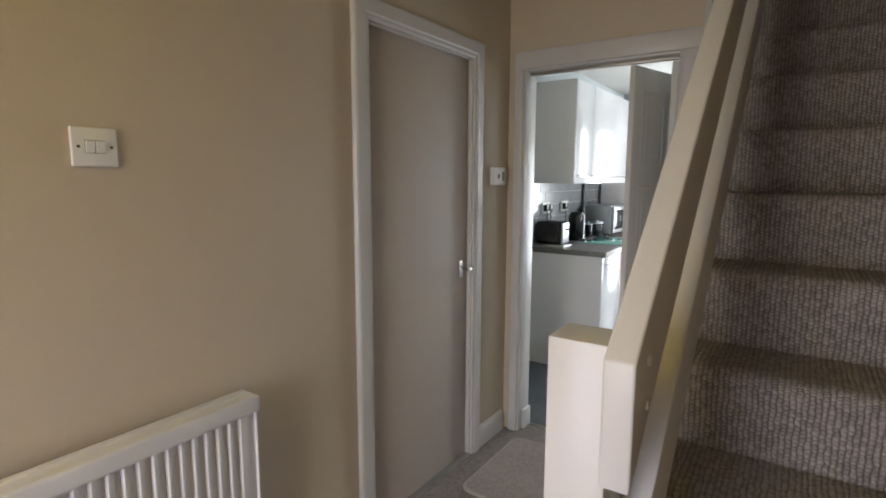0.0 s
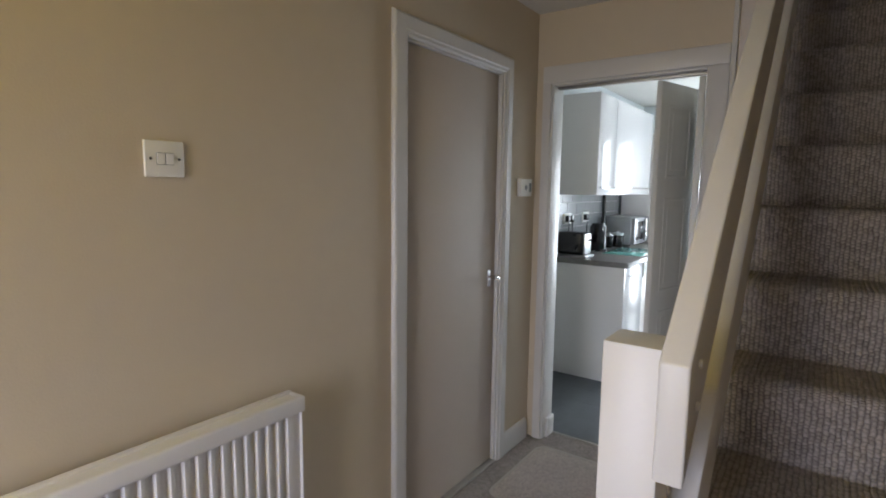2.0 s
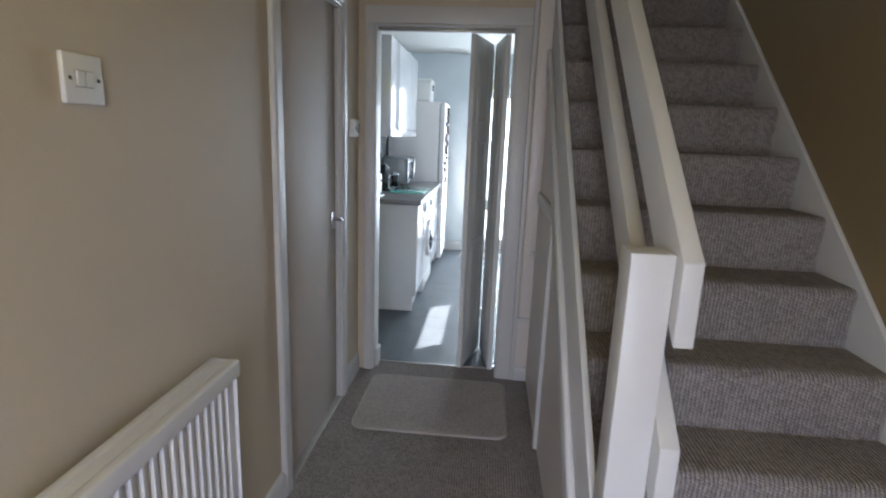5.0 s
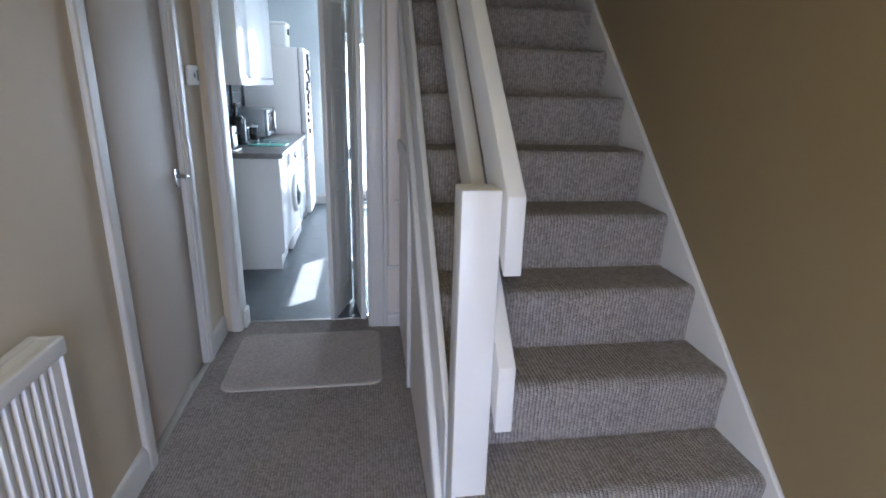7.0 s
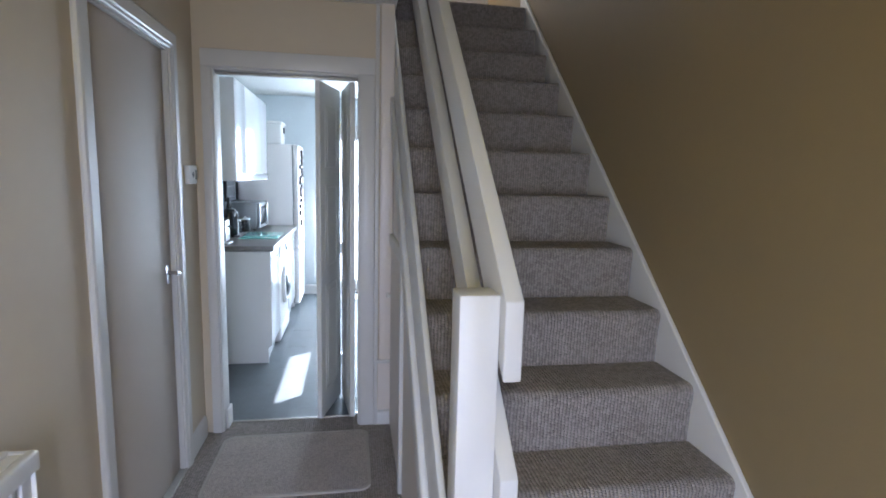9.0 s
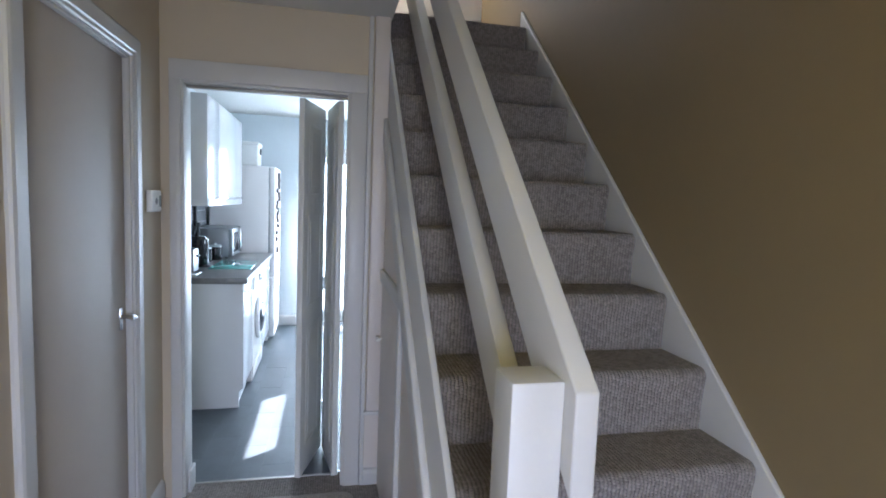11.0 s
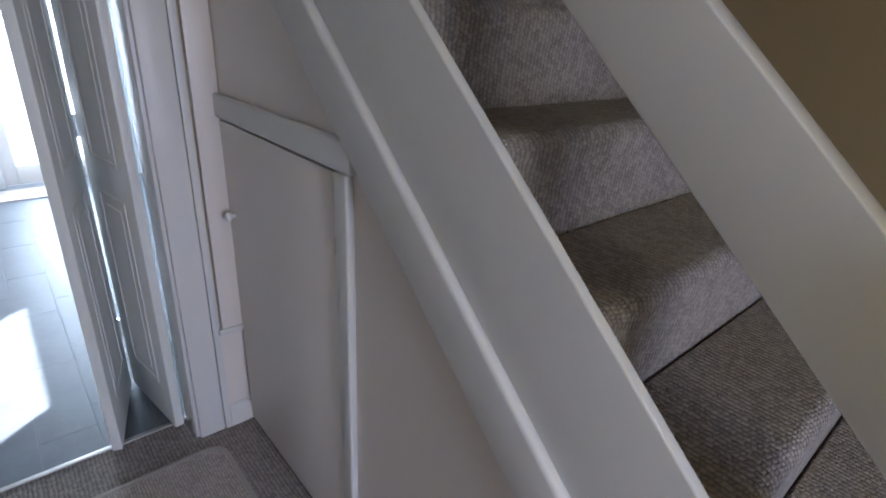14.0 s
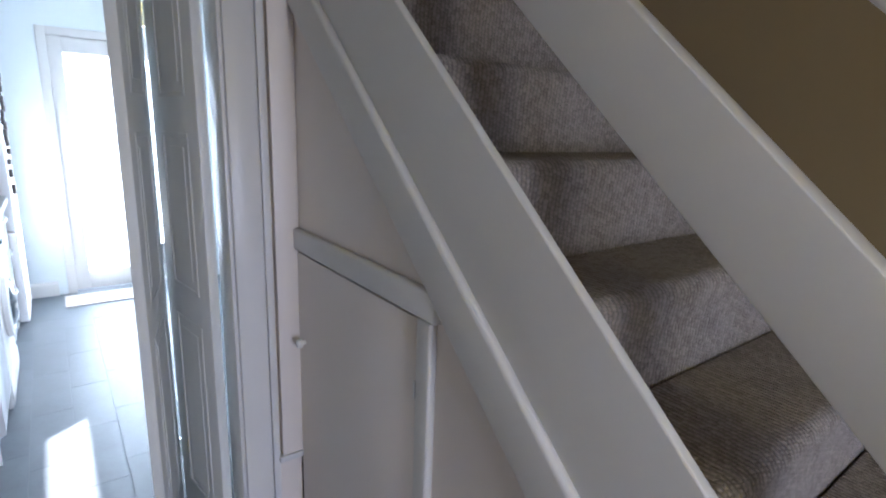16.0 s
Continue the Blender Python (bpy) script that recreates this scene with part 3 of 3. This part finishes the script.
part("display", box(0.0255, 0.0275, TY + 0.026, TY + 0.050, TZ - 0.024, TZ + 0.024, 0.002), LCD, th, "small grey display")
part("button", prism([(TY - 0.026, TZ), (TY - 0.010, TZ - 0.016), (TY + 0.006, TZ), (TY - 0.010, TZ + 0.016)], "x", 0.0255, 0.0285, 0.001, 1), RUBBER, th, "grey diamond rocker button")


def rounded_rect(x0, x1, y0, y1, r, n=6):
    out = []
    for cx, cy, a0 in ((x1 - r, y0 + r, -90), (x1 - r, y1 - r, 0), (x0 + r, y1 - r, 90), (x0 + r, y0 + r, 180)):
        for i in range(n + 1):
            a = radians(a0 + 90 * i / n)
            out.append((cx + r * math.cos(a), cy + r * math.sin(a)))
    return out


dm = thing("door_mat", "beige ribbed mat with rounded corners on the carpet", "mat")
part("mat_top", prism(rounded_rect(0.135, 0.877, -0.655, -0.092, 0.05), "z", 0.001, 0.010), MATCLOTH, dm)
ring_o, ring_i = rounded_rect(0.122, 0.890, -0.668, -0.079, 0.062), rounded_rect(0.137, 0.875, -0.653, -0.094, 0.048)
bm = bmesh.new()
lv = [[bm.verts.new((x, y, z)) for x, y in ring] for ring, z in ((ring_o, 0.001), (ring_o, 0.009), (ring_i, 0.012), (ring_i, 0.002))]
for a, b in zip(lv, lv[1:] + lv[:1]):
    for i in range(len(a)):
        j = (i + 1) % len(a)
        bm.faces.new((a[i], a[j], b[j], b[i]))
part("binding", bm, BINDING, dm, "stitched beige edge binding")

# ---- kitchen structure ----
floor_k = struct("floor_kitchen", box(KX0 - 0.1, KX1 + 0.1, 0.108, KY1 + 0.1, -0.12, -0.0007), GROUTD, "dark slate-effect tiled kitchen floor", "floor")
bm = box(KX0 - 0.1, 1.03, 0.12, KY1 + 0.1, CEIL_Z, CEIL_Z + 0.06)
box(1.03, KX1 + 0.1, 0.84, KY1 + 0.1, CEIL_Z, CEIL_Z + 0.06, bm=bm)
struct("ceiling_kitchen", bm, CEIL, "white painted kitchen ceiling", "ceiling")
wall_kw = struct("wall_kitchen_west", box(KX0 - 0.1, KX0, 0.12, KY1 + 0.1, 0, CEIL_Z), KWALL, "pale blue-grey painted kitchen wall with metro tiles")
BD0, BD1, BDT = 0.47, 1.36, 2.02
bm = box(KX0, BD0, KY1, KY1 + 0.1, 0, CEIL_Z)
box(BD1, KX1, KY1, KY1 + 0.1, 0, CEIL_Z, bm=bm)
box(BD0, BD1, KY1, KY1 + 0.1, BDT, CEIL_Z, bm=bm)
struct("wall_kitchen_north", bm, KWALL, "pale blue-grey painted wall round the back door")
# Unseen slot, sized so that the sun throws the patch on the floor.
WY0, WY1, WZ0, WZ1 = 1.53, 2.47, 1.50, 1.77
bm = box(KX1, KX1 + 0.1, 0.84, WY0, 0, CEIL_Z)
box(KX1, KX1 + 0.1, WY1, KY1 + 0.1, 0, CEIL_Z, bm=bm)
box(KX1, KX1 + 0.1, WY0, WY1, 0, WZ0, bm=bm)
box(KX1, KX1 + 0.1, WY0, WY1, WZ1, CEIL_Z, bm=bm)
struct("wall_kitchen_east", bm, KWALL, "pale blue-grey painted wall with an unseen slot that shapes the sun patch")
bm = box(1.021, KX1 + 0.1, 0.80, 0.84, 0, CEIL_Z)
box(1.000, 1.0205, 0.12, 0.84, 0, CEIL_Z, bm=bm)
struct("wall_kitchen_south", bm, KWALL, "pale blue-grey painted kitchen wall under the stairs")
skirting("baseboard", KX0, KY1, BD0 - 0.06, KY1, 0, -1)

# back door, almost all glass, glaring with daylight
bd = thing("door_3", "white closed back door with a tall obscured glass pane", "door", kind="structure")
bm = box(BD0, BD0 + 0.06, KY1 - 0.012, KY1 + 0.07, 0, BDT, 0.004)
box(BD1 - 0.06, BD1, KY1 - 0.012, KY1 + 0.07, 0, BDT, 0.004, bm=bm)
box(BD0 + 0.06, BD1 - 0.06, KY1 - 0.010, KY1 + 0.07, BDT - 0.06, BDT, 0.004, bm=bm)
part("door_frame", bm, GLOSS, bd)
bm = box(BD0 + 0.06, BD0 + 0.15, KY1 + 0.01, KY1 + 0.06, 0.02, BDT - 0.06, 0.004)
box(BD1 - 0.15, BD1 - 0.06, KY1 + 0.01, KY1 + 0.06, 0.02, BDT - 0.06, 0.004, bm=bm)
box(BD0 + 0.15, BD1 - 0.15, KY1 + 0.01, KY1 + 0.06, 0.02, 0.16, 0.004, bm=bm)
box(BD0 + 0.15, BD1 - 0.15, KY1 + 0.01, KY1 + 0.06, BDT - 0.17, BDT - 0.06, 0.004, bm=bm)
part("leaf", bm, GLOSS, bd)
p = part("pane", box(BD0 + 0.15, BD1 - 0.15, KY1 + 0.03, KY1 + 0.036, 0.16, BDT - 0.17), FROST, bd, "obscured glass pane")
p.visible_shadow = False
# Glowing sheet added beyond the pane, standing in for the bright outdoors.
struct("backdrop", box(-2.0, 4.0, KY1 + 1.6, KY1 + 1.65, -0.2, 3.2), OUTSIDE, "glowing pale sheet in place of the daylight outside the back door", "backdrop")
tagged(part("back_door_mat", box(0.44, 1.0, 3.12, 3.40, 0.0, 0.012, 0.004), BINDING), "small pale mat by the back door", "mat")

# ---- kitchen things ----


def bar_handle(parent, x, y0, y1, z):
    bm = box(x + 0.018, x + 0.028, y0, y1, z - 0.005, z + 0.005, 0.004, 2)
    for y in (y0 + 0.012, y1 - 0.012):
        box(x, x + 0.020, y - 0.004, y + 0.004, z - 0.004, z + 0.004, bm=bm)
    return part("handle", bm, CHROME, parent, "chrome bar handle")


FX = 0.196
bc = thing("base_cabinet", "white gloss base cabinet with a chrome bar handle", "cabinet")
part("end_panel", prism([(KX0 + 0.002, 0.0), (0.168, 0.0), (0.168, 0.115), (FX, 0.135), (FX, 0.862), (KX0 + 0.002, 0.862)], "y", 1.092, 1.110), CABINET, bc)
part("carcass", box(KX0 + 0.004, FX - 0.022, 1.111, 1.560, 0.13, 0.860), CABINET, bc)
dr = part("door", box(FX - 0.020, FX, 1.114, 1.556, 0.140, 0.855, 0.002), CABINET, bc)
bar_handle(dr, FX, 1.16, 1.30, 0.80)
part("plinth", box(KX0 + 0.01, 0.150, 1.111, 1.560, 0.0, 0.13), CABINET, bc)

wm = thing("washing_machine", "white front-loading washing machine under the worktop", "washing machine")
WX = 0.192
bm = box(KX0 + 0.03, WX, 1.572, 2.168, 0.012, 0.855, 0.012, 3)
part("casing", bm, APPLIANCE, wm)
part("control_panel", box(WX - 0.004, WX + 0.012, 1.576, 2.164, 0.735, 0.850, 0.006, 3), APPLIANCE, wm)
part("drawer_front", box(WX + 0.011, WX + 0.016, 1.595, 1.745, 0.750, 0.838, 0.004), APPLIANCE, wm)
part("dial", lathe([(0.030, 0), (0.030, 0.012), (0.022, 0.022), (0.001, 0.022)], (WX + 0.012, 1.87, 0.795), "x", 24), CHROME, wm, "silver dial")
part("display", box(WX + 0.011, WX + 0.014, 1.95, 2.06, 0.775, 0.815, 0.002), BLACKG, wm, "dark display")
po_ = part("porthole", lathe([(0.165, 0.0), (0.172, 0.012), (0.165, 0.030), (0.135, 0.036), (0.128, 0.020)], (WX - 0.002, 1.87, 0.46), "x", 40), APPLIANCE, wm, "round white porthole rim")
part("glass", lathe([(0.130, 0.0), (0.128, 0.012), (0.10, 0.030), (0.05, 0.040), (0.001, 0.042)], (WX + 0.012, 1.87, 0.46), "x", 36), DRUM, po_, "dark domed glass")
part("plinth_flap", box(WX - 0.003, WX + 0.006, 1.585, 2.155, 0.03, 0.13, 0.004), APPLIANCE, wm)

du = thing("drawer_unit", "white gloss drawer unit with chrome bar handles", "cabinet")
part("carcass", box(KX0 + 0.004, FX - 0.022, 2.182, 2.720, 0.13, 0.860), CABINET, du)
for z0, z1 in ((0.14, 0.42), (0.426, 0.655), (0.661, 0.855)):
    dw = part("drawer", box(FX - 0.020, FX, 2.186, 2.716, z0, z1, 0.002), CABINET, du)
    bar_handle(dw, FX, 2.38, 2.52, z1 - 0.055)
part("plinth", box(KX0 + 0.01, 0.150, 2.182, 2.720, 0.0, 0.13), CABINET, du)

wt = tagged(part("worktop", box(KX0 + 0.001, 0.224, 1.074, 2.728, 0.864, 0.904, 0.006, 3), WORKTOP), "grey speckled laminate worktop with a rounded front edge", "worktop")

ff = thing("fridge_freezer", "tall white fridge freezer with dark magnets on its door", "fridge freezer")
FY0, FY1, FZ = 2.745, 3.30, 1.742
part("cabinet", box(KX0 + 0.03, 0.180, FY0, FY1, 0.02, FZ, 0.006), APPLIANCE, ff)
part("seal", box(0.180, 0.187, FY0 + 0.008, FY1 - 0.008, 0.06, FZ - 0.01), RUBBER, ff)
for z0, z1 in ((0.06, 0.66), (0.668, FZ)):
    part("door", box(0.187, 0.243, FY0, FY1, z0, z1, 0.014, 3), APPLIANCE, ff)
random.seed(7)
for i in range(16):
    y, z = FY0 + 0.075 + 0.30 * random.random(), 0.92 + 0.74 * (i / 15) ** 0.7
    s, h = 0.018 + 0.022 * random.random(), 0.018 + 0.02 * random.random()
    tagged(part("fridge_magnet", box(0.240, 0.264, y - s, y + s, z - h, z + h, 0.004), MAGNET), "small dark souvenir magnet on the fridge door", "magnet", "magnets on the fridge")

tb = thing("storage_tub", "white plastic tub standing on the fridge freezer", "storage tub")
part("body", box(-0.20, 0.075, 2.80, 3.06, FZ, FZ + 0.22, 0.02, 3), PLASTIC, tb)
part("lid", box(-0.21, 0.083, 2.79, 3.07, FZ + 0.20, FZ + 0.235, 0.012, 3), PLASTIC, tb)
part("clasp", box(0.074, 0.090, 2.91, 2.95, FZ + 0.12, FZ + 0.18, 0.004), DARKPL, tb, "small dark clasp")

UX = -0.026
uc = thing("wall_cabinet", "white gloss wall cabinet with two doors above the worktop", "cabinet")
part("carcass", box(KX0 + 0.002, UX - 0.022, 1.092, 2.48, 1.395, 2.10, 0.002), CABINET, uc)
part("end_panel", box(KX0 + 0.002, UX, 1.074, 1.091, 1.378, 2.105, 0.002), CABINET, uc)
for y0, y1 in ((1.094, 1.452), (1.456, 2.478)):
    d = part("door", box(UX - 0.020, UX, y0, y1, 1.425, 2.103, 0.002), CABINET, uc)
    part("handle_rail", box(UX - 0.001, UX + 0.008, y0 + 0.01, y1 - 0.01, 1.428, 1.440, 0.002), CHROME, d, "chrome grip rail")
part("pelmet", box(UX - 0.016, UX + 0.002, 1.092, 2.48, 1.378, 1.424, 0.002), CABINET, uc)
for y in (1.25, 1.8):
    tagged(part("under_cabinet_light", cyl((UX - 0.10, y, 1.385), 0.032, 0.018, "z", 20, bev=0.003), PLASTIC), "small round white light under the wall cabinet", "light", "lights under the wall cabinet")

tray = tagged(part("worktop_saver", box(-0.118, 0.185, 1.52, 2.03, 0.904, 0.910, 0.002), TEAL), "teal glass worktop saver lying on the worktop", "chopping board")


def toaster():
    t = thing("toaster", "black toaster with brushed steel sides on a steel tray", "toaster")
    x0, x1, y0, y1, z = -0.352, -0.135, 1.14, 1.30, 0.918
    part("body", box(x0, x1, y0, y1, z, z + 0.175, 0.030, 4), BLACKG, t)
    part("end_plate", box(x1 - 0.006, x1 + 0.006, y0 + 0.012, y1 - 0.012, z + 0.012, z + 0.165, 0.005), STEEL, t, "brushed steel end")
    part("lever", box(x1 + 0.005, x1 + 0.028, (y0 + y1) / 2 - 0.014, (y0 + y1) / 2 + 0.014, z + 0.11, z + 0.125, 0.004), BLACKG, t)
    for k in (0.045, 0.105):
        part("slot", box(x0 + 0.04, x1 - 0.04, y0 + k - 0.010, y0 + k + 0.010, z + 0.1735, z + 0.1765, 0.001), DARKPL, t)
    part("crumb_tray", box(x0 - 0.01, x1 + 0.025, y0 - 0.012, y1 + 0.012, 0.905, 0.918, 0.005), STEEL, t, "thin steel tray")


toaster()

cm = thing("coffee_machine", "gloss black coffee machine with a chrome spout", "coffee machine")
part("body", lathe([(0.070, 0), (0.074, 0.01), (0.070, 0.13), (0.066, 0.20), (0.050, 0.232), (0.001, 0.238)], (-0.215, 1.675, 0.905), "z", 28), BLACKG, cm)
part("spout", cyl((-0.145, 1.655, 1.02), 0.006, 0.20, "z", 14, bev=0.002), CHROME, cm, "chrome spout")
part("drip_tray", cyl((-0.165, 1.655, 0.914), 0.040, 0.018, "z", 24, bev=0.003), DARKPL, cm)
for x, y, r, h in ((-0.215, 1.98, 0.032, 0.105), (-0.180, 2.105, 0.052, 0.110)):
    c = thing("canister", "gloss black storage canister with a steel band", "canister", "canisters on the worktop")
    part("body", lathe([(r * 0.97, 0), (r, 0.006), (r, h - 0.008), (r * 0.96, h)], (x, y, 0.905), "z", 24), BLACKG, c)
    part("lid", lathe([(r * 0.98, 0), (r * 0.98, 0.014), (r * 0.3, 0.018), (0.012, 0.030), (0.001, 0.030)], (x, y, 0.905 + h), "z", 24), STEEL, c, "steel lid")

mw = thing("microwave", "silver microwave oven with a dark door window", "microwave")
part("casing", box(-0.370, -0.08, 2.175, 2.635, 0.918, 1.170, 0.012, 3), OVEN, mw)
mdoor = part("door", box(-0.082, -0.054, 2.18, 2.515, 0.925, 1.163, 0.006), OVEN, mw)
part("window", box(-0.055, -0.051, 2.22, 2.455, 0.960, 1.130, 0.002), BLACKG, mdoor, "dark door window")
part("handle", box(-0.0555, -0.028, 2.480, 2.500, 0.94, 1.15, 0.006), CHROME, mdoor)
part("control_panel", box(-0.082, -0.056, 2.517, 2.63, 0.925, 1.163, 0.004), DARKPL, mw)
for z in (0.98, 1.08):
    part("dial", cyl((-0.048, 2.575, z), 0.022, 0.02, "x", 20, bev=0.003), CHROME, mw)
for x, y in ((-0.34, 2.215), (-0.11, 2.215), (-0.34, 2.595), (-0.11, 2.595)):
    part("foot", cyl((x, y, 0.911), 0.014, 0.014, "z", 12), DARKPL, mw)

bt = thing("dark_bottle", "slim dark bottle standing behind the canisters", "bottle")
part("body", lathe([(0.028, 0), (0.030, 0.01), (0.030, 0.20), (0.014, 0.26), (0.013, 0.315), (0.001, 0.315)], (-0.31, 2.09, 0.904), "z", 20), BLACKG, bt)
tv = thing("flue_cover", "narrow black upright strip under the wall cabinet", "trim strip")
part("strip", box(KX0 + 0.010, KX0 + 0.030, 2.24, 2.275, 0.905, 1.375, 0.004), BLACKG, tv)


def socket(y, z, plugs):
    s = thing("socket", "white double wall socket with black plugs on the tiles", "socket", "sockets over the worktop")
    part("plate", box(KX0 + 0.008, KX0 + 0.020, y - 0.073, y + 0.073, z - 0.043, z + 0.043, 0.003), PLASTIC, s)
    for dy in plugs:
        part("plug", box(KX0 + 0.020, KX0 + 0.052, y + dy - 0.024, y + dy + 0.024, z - 0.028, z + 0.026, 0.006), BLACKG, s, "black plug")
        cu = bpy.data.curves.new("flex", "CURVE")
        cu.dimensions, cu.bevel_depth = "3D", 0.0035
        sp = cu.splines.new("BEZIER")
        sp.bezier_points.add(1)
        for bp_, co, h in ((sp.bezier_points[0], (KX0 + 0.045, y + dy, z - 0.028), -0.05), (sp.bezier_points[1], (KX0 + 0.06, y + dy - 0.03, 0.906), 0.06)):
            bp_.co, bp_.handle_left, bp_.handle_right = co, (co[0], co[1], co[2] - h), (co[0], co[1], co[2] + h)
        cu.materials.append(BLACKG)
        fx = new("flex", cu)
        fx.parent = s


socket(1.40, 1.18, (-0.036, 0.036))
socket(1.80, 1.18, (-0.036,))

# ---- tiles ----
random.seed(3)
tile_mesh = {}


def tile(name, parent, mat, x0, x1, y0, y1, z0, z1, bev):
    key = (mat.name, round(x1 - x0, 4), round(y1 - y0, 4), round(z1 - z0, 4))
    if key not in tile_mesh:
        tile_mesh[key] = mesh_from(name, box(-(x1 - x0) / 2, (x1 - x0) / 2, -(y1 - y0) / 2, (y1 - y0) / 2, -(z1 - z0) / 2, (z1 - z0) / 2, bev, 1), mat, 35)
    ob = new(name, tile_mesh[key])
    ob.parent = parent
    ob.matrix_world = pose((x0 + x1) / 2, (y0 + y1) / 2, (z0 + z1) / 2, random.uniform(-0.04, 0.04), random.uniform(-0.04, 0.04), 0)
    return ob


TW, TL, J = 0.165, 0.48, 0.0024
ix = 0
x = KX0
while x < KX1:
    x1 = min(x + (TW if ix else 0.15), KX1)
    y = 0.122 - (0.10, 0.34, 0.21, 0.44)[ix % 4]
    while y < KY1:
        a, b = max(y, 0.122), min(y + TL, KY1)
        if b - a > 0.02 and x1 - x > 0.02:
            tile("floor_tile", floor_k, SLATE, x + J / 2, x1 - J / 2, a + J / 2, b - J / 2, -0.012, 0.0, 0.0004)
        y += TL
    x = x1
    ix += 1

grout = part("grout", box(KX0, KX0 + 0.004, 0.30, 2.735, 0.904, 1.392), GROUTW, wall_kw)
row = 0
z = 0.906
while z < 1.39:
    y = 0.30 - (0.1 if row % 2 else 0.0)
    while y < 2.735:
        a, b = max(y, 0.30), min(y + 0.2, 2.735)
        if b - a > 0.02:
            tile("wall_tile", wall_kw, METRO, KX0 + 0.003, KX0 + 0.010, a + 0.0015, b - 0.0015, z + 0.0015, min(z + 0.1, 1.392) - 0.0015, 0.002)
        y += 0.2
    z += 0.1
    row += 1
